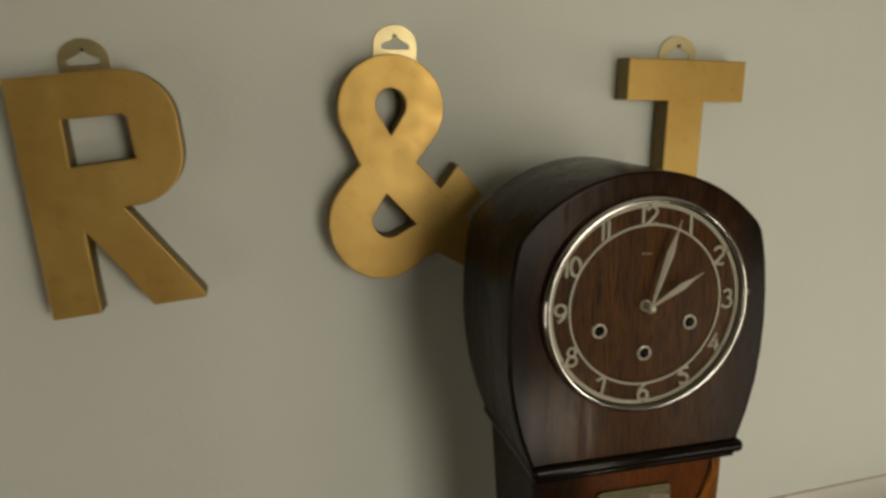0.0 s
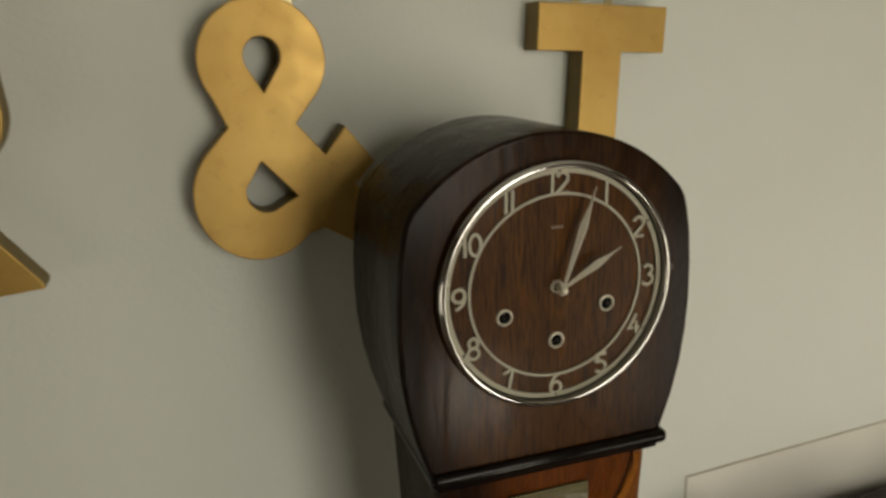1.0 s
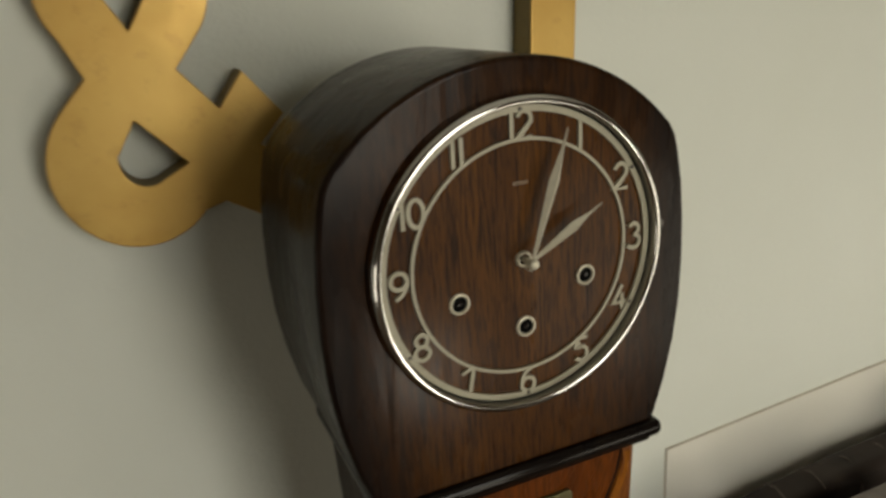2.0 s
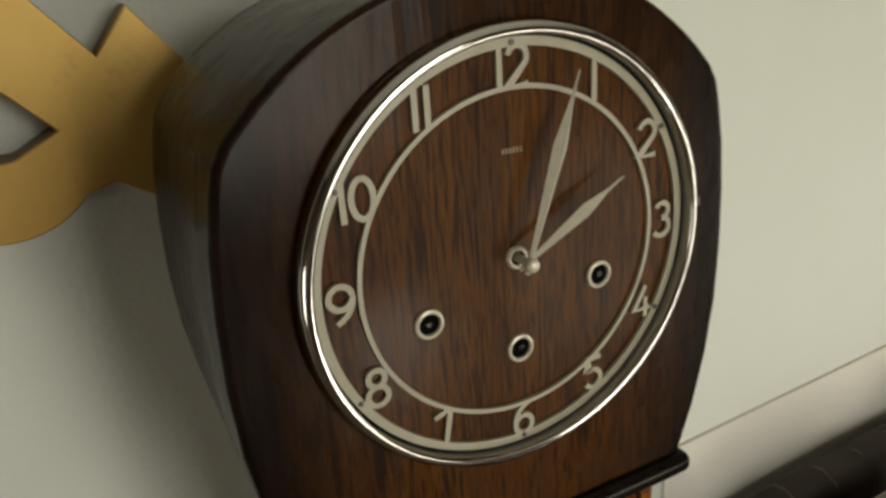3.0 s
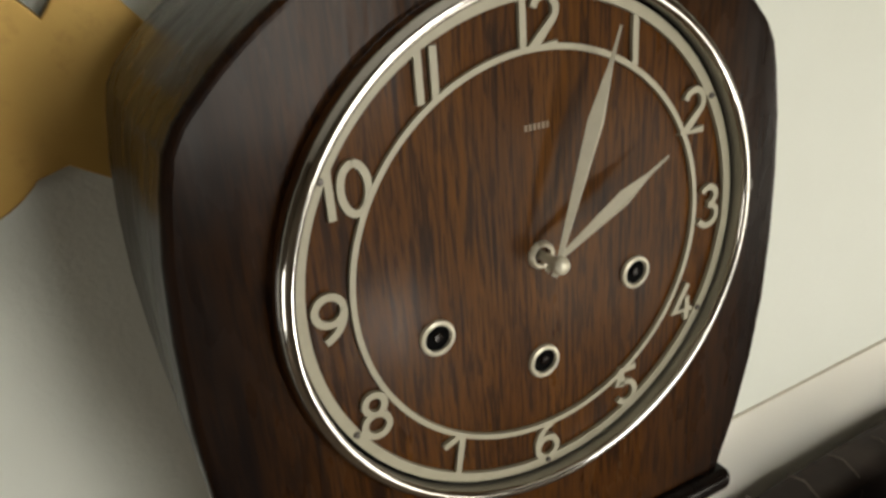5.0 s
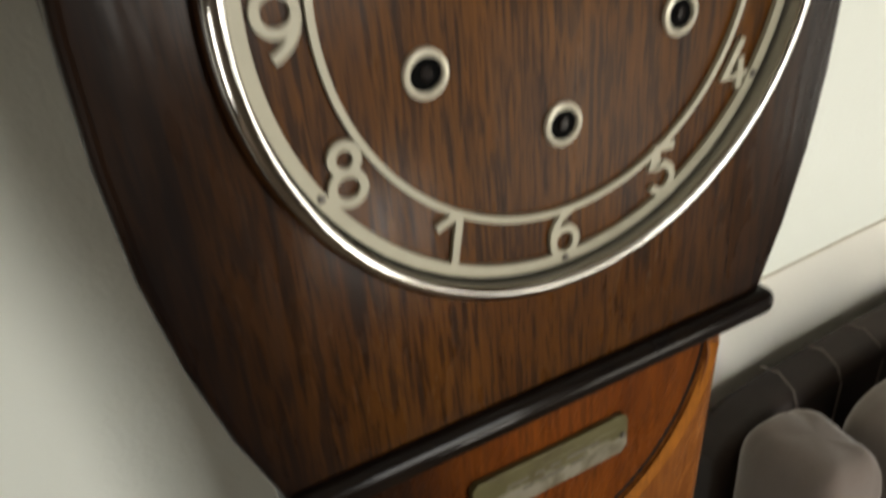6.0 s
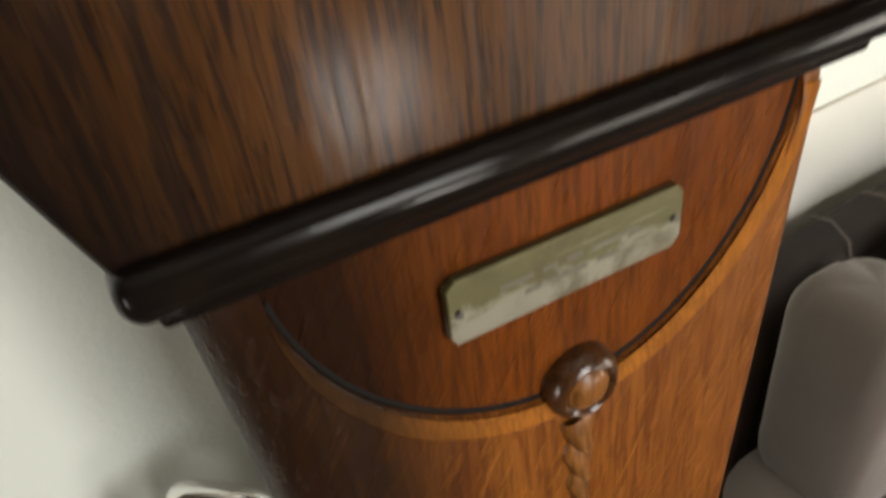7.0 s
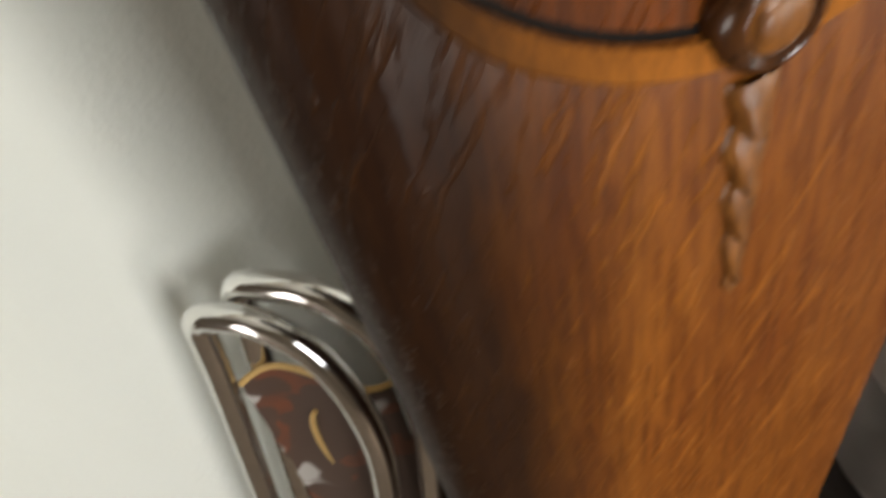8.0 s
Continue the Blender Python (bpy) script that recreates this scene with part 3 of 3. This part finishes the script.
for x, z in ((-0.443, 11.806), (0.443, 11.806), (0.0, 11.556)):
    part("winding_hole", on_dial(lathe([(0.050, -0.0165), (0.050, -0.031), (0.056, -0.035), (0.066, -0.031), (0.068, -0.0165)], x, z, 40)), SILVERED, dial, "silvered winding hole collar")
    part("arbor_stub", on_dial(lathe([(0.0, -0.027), (0.015, -0.026), (0.019, -0.022), (0.019, -0.017)], x + 0.004, z, 16)), EBONY, dial, "black winding square")
    # flat black disc painted in for the unlit depth of the hole
    part("hole_dark_disc", on_dial(lathe([(0.0505, -0.018), (0.048, -0.0172), (0.0, -0.0172)], x, z, 32)), BLACK, dial)
part("dial_collar", on_dial(lathe([(0.035, -0.0165), (0.035, -0.035), (0.045, -0.037), (0.052, -0.03), (0.054, -0.0165)], 0, DIAL_Z, 36)), SILVERED, dial)
bars = merged(*[box(-0.052 + 0.0175 * k, -0.041 + 0.0175 * k, -0.0175, -0.0163, 12.462, 12.484) for k in range(6)])
part("maker_mark", on_dial(bars), FAINT, dial, "small faint maker's mark", smooth=False)


def hand(angle, length, wide, at, y):
    """A ridged pointer: slim at the hub, widest at a fraction of its length, drawn out to a needle."""
    bm = bmesh.new()
    rows = [(-0.045, 0.014), (0.05, 0.013), (at * length, wide), ((at + 0.22) * length, 0.3 * wide), (length, 0.004)]
    c, s = math.cos(radians(angle)), math.sin(radians(angle))
    place = lambda u, w, yy: bm.verts.new((u * s + w * c, yy, DIAL_Z + u * c - w * s))
    rings = [(place(u, -w, y), place(u, 0, y - 0.75 * w - 0.003), place(u, w, y), place(u, 0, y + 0.006)) for u, w in rows]
    for a, b in zip(rings, rings[1:]):
        for k in range(4):
            bm.faces.new((a[k], a[(k + 1) % 4], b[(k + 1) % 4], b[k]))
    bm.faces.new(rings[0])
    bm.faces.new(rings[-1][::-1])
    return bm


part("hour_hand", on_dial(hand(61.0, 0.585, 0.034, 0.60, -0.105)), SILVERED, clock, "silvered hour hand pointing past two", angle=8)
part("minute_hand", on_dial(hand(18.7, 0.82, 0.036, 0.62, -0.123)), SILVERED, clock, "silvered minute hand just past the hour", angle=8)
part("hand_nut", on_dial(lathe([(0.0, -0.165), (0.016, -0.163), (0.028, -0.155), (0.033, -0.142), (0.033, -0.13), (0.022, -0.125), (0.018, -0.07), (0.018, -0.0165)], 0, DIAL_Z, 32)), SILVERED, clock)
part("bezel_catch", on_dial(box(0.985, 1.035, -0.06, -0.02, 12.02, 12.075, 0.015)), STEEL_NAIL, clock)

# trunk: bowed front with rounded corners
TRUNK_TOP, HALF, FLAT, MID, FACE = 10.40, 0.99, 0.80, 0.0, 0.055
NARROW_Z, NARROW = 7.0, 0.17


def front_y(x):
    x = min(abs(x - MID), HALF)
    return FACE + 0.03 * (x / FLAT) ** 2 if x < FLAT else FACE + 0.03 + 0.16 * (1 - math.sqrt(max(0.0, 1 - ((x - FLAT) / (HALF - FLAT)) ** 2)))


def drawn_in(bm):
    """The trunk narrows gently downwards from the hood."""
    for v in bm.verts:
        v.co.x *= 1 - NARROW / HALF * min(1.0, max(0.0, (TRUNK_TOP - v.co.z) / (TRUNK_TOP - NARROW_Z)))
    return bm


def trunk_body(n=28):
    xs = [MID + HALF * math.sin(math.pi / 2 * k / n) for k in range(-n, n + 1)]
    section = [(x, front_y(x)) for x in xs] + [(MID + HALF, 1.46), (MID - HALF, 1.46)]
    bm = bmesh.new()
    rows = [[bm.verts.new((x, y, z)) for x, y in section] for z in (2.2, NARROW_Z, TRUNK_TOP)]
    for lo, hi in zip(rows, rows[1:]):
        for i in range(len(section)):
            j = (i + 1) % len(section)
            bm.faces.new((lo[i], lo[j], hi[j], hi[i]))
    bm.faces.new(rows[0][::-1])
    bm.faces.new(rows[-1])
    return drawn_in(bm)


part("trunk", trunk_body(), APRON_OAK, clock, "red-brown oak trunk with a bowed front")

# below a hanging U-shaped line the front stands slightly proud, with a pale cut lip and a black inlaid line
U_WIDE, U_DEEP, U_TOP, U_MID = 0.81, 0.79, 10.40, -0.01


def u_z(x):
    return U_TOP - U_DEEP * math.sqrt(max(0.0, 1 - ((x - U_MID) / U_WIDE) ** 2)) if abs(x - U_MID) < U_WIDE else U_TOP


def lower_front():
    bm = bmesh.new()
    n = 40
    xs = [U_WIDE * math.sin(math.pi / 2 * k / n) for k in range(-n, n + 1)]
    xs = [-0.975, -0.95, -0.91, -0.86] + xs + [0.86, 0.91, 0.95, 0.98]
    cols = []
    for off in xs:
        x = U_MID + off
        y, z = front_y(x), u_z(x)
        soft = 1.0 if abs(off) < 0.88 else max(0.0, (1.0 - abs(off)) / 0.12)
        cols.append([bm.verts.new((x, y + 0.01, z)), bm.verts.new((x, y - 0.012 * soft, z - 0.012)), bm.verts.new((x, y - 0.03 * soft, z - 0.075)), bm.verts.new((x, y - 0.034 * soft, z - 0.10)), bm.verts.new((x, y - 0.034 * soft, NARROW_Z)), bm.verts.new((x, y - 0.034 * soft, 2.25))])
    for a, b in zip(cols, cols[1:]):
        for k in range(5):
            bm.faces.new((a[k], b[k], b[k + 1], a[k + 1]))
    return drawn_in(bm)


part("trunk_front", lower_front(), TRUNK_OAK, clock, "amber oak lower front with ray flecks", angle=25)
u_line = [(U_MID + U_WIDE * math.sin(radians(a)), 0, 0) for a in range(-84, 89, 4)]
u_line = [(x, front_y(x) + 0.011, u_z(x) + 0.004) for x, _, _ in u_line]
part("inlay_line", drawn_in(tube(u_line, 0.017, 8)), INLAY, clock, "black inlaid line hanging in a curve")

def lip():
    """The pale cut edge that follows the black line on its lower side."""
    bm = bmesh.new()
    rows = []
    for a in range(-82, 87, 2):
        fade = min(1.0, (a + 84) / 44)
        u = (math.sin(radians(a)), -math.cos(radians(a)))
        row = []
        for out, y_off in ((0.010, -0.024), (0.03, -0.034), (0.068, -0.041), (0.076, -0.034)):
            out = 0.010 + (out - 0.010) * fade
            x = U_MID + (U_WIDE + out) * u[0]
            z = U_TOP + (U_DEEP + out) * u[1]
            row.append(bm.verts.new((x, front_y(x) + y_off, z)))
        rows.append(row)
    for a, b in zip(rows, rows[1:]):
        for k in range(3):
            bm.faces.new((a[k], b[k], b[k + 1], a[k + 1]))
    return bm


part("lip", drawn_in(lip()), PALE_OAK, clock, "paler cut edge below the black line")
ROS_Z = 9.63
rosette = part("rosette", lathe([(0.000, -0.013), (0.074, -0.013), (0.078, -0.012), (0.084, -0.020), (0.091, -0.024), (0.103, -0.019), (0.116, -0.005), (0.126, 0.016), (0.131, 0.042), (0.132, 0.097)], 0.0, ROS_Z, 48), DARK_CARVED, clock, "turned dark wooden rosette")
part("disc", lathe([(0.000, -0.032), (0.037, -0.031), (0.061, -0.025), (0.073, -0.014), (0.073, -0.009)], 0.0, ROS_Z, 40), CARVED_OAK, rosette, "paler domed disc")


def pendant(nu=16, nv=90):
    """A carved string of overlapping husks that grows slimmer downwards."""
    bm = bmesh.new()
    rows = []
    for j in range(nv + 1):
        t = j / nv
        row = []
        for i in range(nu + 1):
            u = -1 + 2 * i / nu
            beat = (4.2 * t + 0.30 * abs(u - 0.25)) % 1.0
            w = 0.058 * (1 - 0.62 * t ** 1.4) * (1.0 + 0.20 * math.sin(2 * math.pi * (4.2 * t + 0.12))) * (1 if t < 0.96 else max(0.0, (1 - t) / 0.04) ** 0.5)
            rise = math.sqrt(max(0.0, 1 - u * u)) * (0.030 + 0.045 * beat ** 0.7) * (1 - 0.35 * t)
            row.append(bm.verts.new((-0.02 + 0.01 * t + u * w, FACE - 0.03 - 0.75 * rise, 9.50 - 0.66 * t)))
        rows.append(row)
    for a, b in zip(rows, rows[1:]):
        for i in range(nu):
            bm.faces.new((a[i], a[i + 1], b[i + 1], b[i]))
    return bm


part("pendant", pendant(), CARVED_OAK, clock, "carved pendant of overlapping husks", angle=70)

# worn presentation plate
PLATE_X, PLATE_Z = -0.03, 10.105
plate_rim = [(-0.375, -0.075), (-0.358, -0.104), (0.348, -0.104), (0.375, -0.07), (0.375, 0.075), (0.352, 0.104), (-0.348, 0.104), (-0.375, 0.08)]
plate = part("name_plate", slab([turned(plate_rim, 0.0, PLATE_X, PLATE_Z)], FACE - 0.028, FACE + 0.006, 0.006, 2), PLATE, clock, "worn silver presentation plate with illegible engraving", angle=20)
lines = []
for row, (z, widths) in enumerate(((0.022, (0.10, 0.045, 0.05, 0.16)), (-0.026, (0.05, 0.12, 0.07)))):
    x = PLATE_X - (sum(widths) + 0.03 * (len(widths) - 1)) / 2
    for w in widths:
        lines.append(box(x, x + w, FACE - 0.0295, FACE - 0.0275, PLATE_Z + z - 0.007, PLATE_Z + z + 0.007))
        x += w + 0.03
part("engraving", merged(*lines), ENGRAVED, plate, "illegible engraved lines", smooth=False)
for side in (-1, 1):
    part("pin", lathe([(0.0, FACE - 0.040), (0.010, FACE - 0.037), (0.014, FACE - 0.028)], PLATE_X + 0.345 * side, PLATE_Z, 12), STEEL_NAIL, plate)
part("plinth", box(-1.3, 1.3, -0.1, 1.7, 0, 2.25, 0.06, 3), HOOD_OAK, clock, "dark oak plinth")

# ---- folded chrome chair behind the clock ----
chair = thing("folding_chair", (-1.5, 1.8, 0), "folded chrome tubular chair with rust print cloth against the wall", "chair")


def hoop(x, y, z, reach, lean=0.15):
    """A bent tube in a slanting upright plane: back leg by the wall, rounded top, front leg; the legs lean sideways."""
    c, k = math.sin(radians(50)), -math.cos(radians(50))
    flat = [(0.0, 0.1), (0.0, z * 0.5), (0.0, z - 0.4), (0.0, z - 0.12)] + arc(0.14, z - 0.12, 0.14, 0.12, 165, 95, 5)
    flat += arc(reach - 0.66, z - 1.15, 0.66, 1.17, 84, 0, 18) + [(reach, z - 2.0), (reach, 0.1)]
    return [(x + s * c - lean * max(0.0, z - 0.2 - h), y + s * k, h) for s, h in flat]


part("frame", tube(hoop(-1.66, 1.90, 7.80, 0.92), 0.082, 16), CHAIR_CHROME, chair)
part("frame", tube(hoop(-1.42, 1.92, 7.88, 0.98), 0.082, 16), CHAIR_CHROME, chair)


def sling():
    bm = bmesh.new()
    rows = []
    for j in range(15):
        z = 7.22 - 0.46 * j
        row = []
        for i in range(13):
            u = i / 12
            row.append(bm.verts.new((-1.63 + 0.76 * u, 1.84 - 0.35 * u + 0.05 * math.sin(3.1 * u * 2 + j * 0.5) - 0.02 * j, z + 0.09 * math.sin(5 * u))))
        rows.append(row)
    for a, b in zip(rows, rows[1:]):
        for i in range(12):
            bm.faces.new((a[i], a[i + 1], b[i + 1], b[i]))
    ret = bmesh.ops.extrude_face_region(bm, geom=list(bm.faces))
    for v in ret["geom"]:
        if isinstance(v, bmesh.types.BMVert):
            v.co.y += 0.03
    return bm


part("sling", sling(), PRINT, chair, "rust-brown and pale printed cloth")
part("piping", tube([(-1.63 + 0.76 * i / 12, 1.845 - 0.35 * i / 12 + 0.05 * math.sin(6.2 * i / 12), 7.22 + 0.09 * math.sin(5 * i / 12)) for i in range(13)], 0.02, 8), PIPING, chair)

for at, drop in ((0.42, 0.62), (0.66, 0.85)):
    loop = [(at + 0.10 * math.cos(radians(a)), 0.34 * math.sin(radians(a)) - drop) for a in range(100, 281, 12)]
    part("piping", tube([(-1.63 + 0.76 * u, 1.82 - 0.35 * u, 7.22 + z) for u, z in loop], 0.018, 8), PIPING, chair, "gold piping in a loop")

# ---- sofa beside the clock ----
sofa = thing("sofa", (8.5, 0, 0), "dark brown leather sofa with loose taupe velvet cushions", "sofa")
back_rim = [(3.0, 0.6), (15.0, 0.6), (15.0, 7.5), (5.8, 7.5), (4.4, 7.42), (3.45, 7.30), (3.2, 7.18), (3.0, 6.95)]
part("back", slab([back_rim], 1.6, 2.12, 0.16, 4), LEATHER, sofa)
for k in range(8):
    x = 3.9 + 0.62 * k
    part("seam", tube([(x, 1.6, 4.6), (x, 1.59, 7.25), (x, 1.66, 7.43), (x, 1.85, 7.52), (x, 2.05, 7.46)], 0.010, 8), TAUPE, sofa)
part("base", box(2.4, 15.0, -6.0, 1.6, 0.7, 3.7, 0.12, 3), LEATHER, sofa)
part("seat_cushion", pillow(5.6, -2.3, 4.75, 3.3, 3.8, 0.95, 0.35, 0.2), TAUPE, sofa)
part("seat_cushion", pillow(12.0, -2.3, 4.75, 3.0, 3.8, 0.95, 0.35, 0.2, seed=4.0), TAUPE, sofa)
for k, x in enumerate((2.8, 14.7)):
    for y in (-5.6, 1.7):
        part("foot", box(x - 0.2, x + 0.2, y - 0.2, y + 0.2, 0, 0.75, 0.04), EBONY, sofa)
for k, (x, y, z, ax) in enumerate(((3.32, 1.0, 6.55, 0.38), (4.95, 0.75, 6.65, 1.1), (8.0, 0.85, 6.85, 1.3), (10.7, 0.9, 6.8, 1.3))):
    cushion = part("cushion", pillow(x, y, z, ax, 0.5, 1.15, 0.42, 0.4, seed=k * 3.0), TAUPE)
    tagged(cushion, "plump taupe velvet cushion leaning on the sofa back", "cushion", "cushions on the sofa")
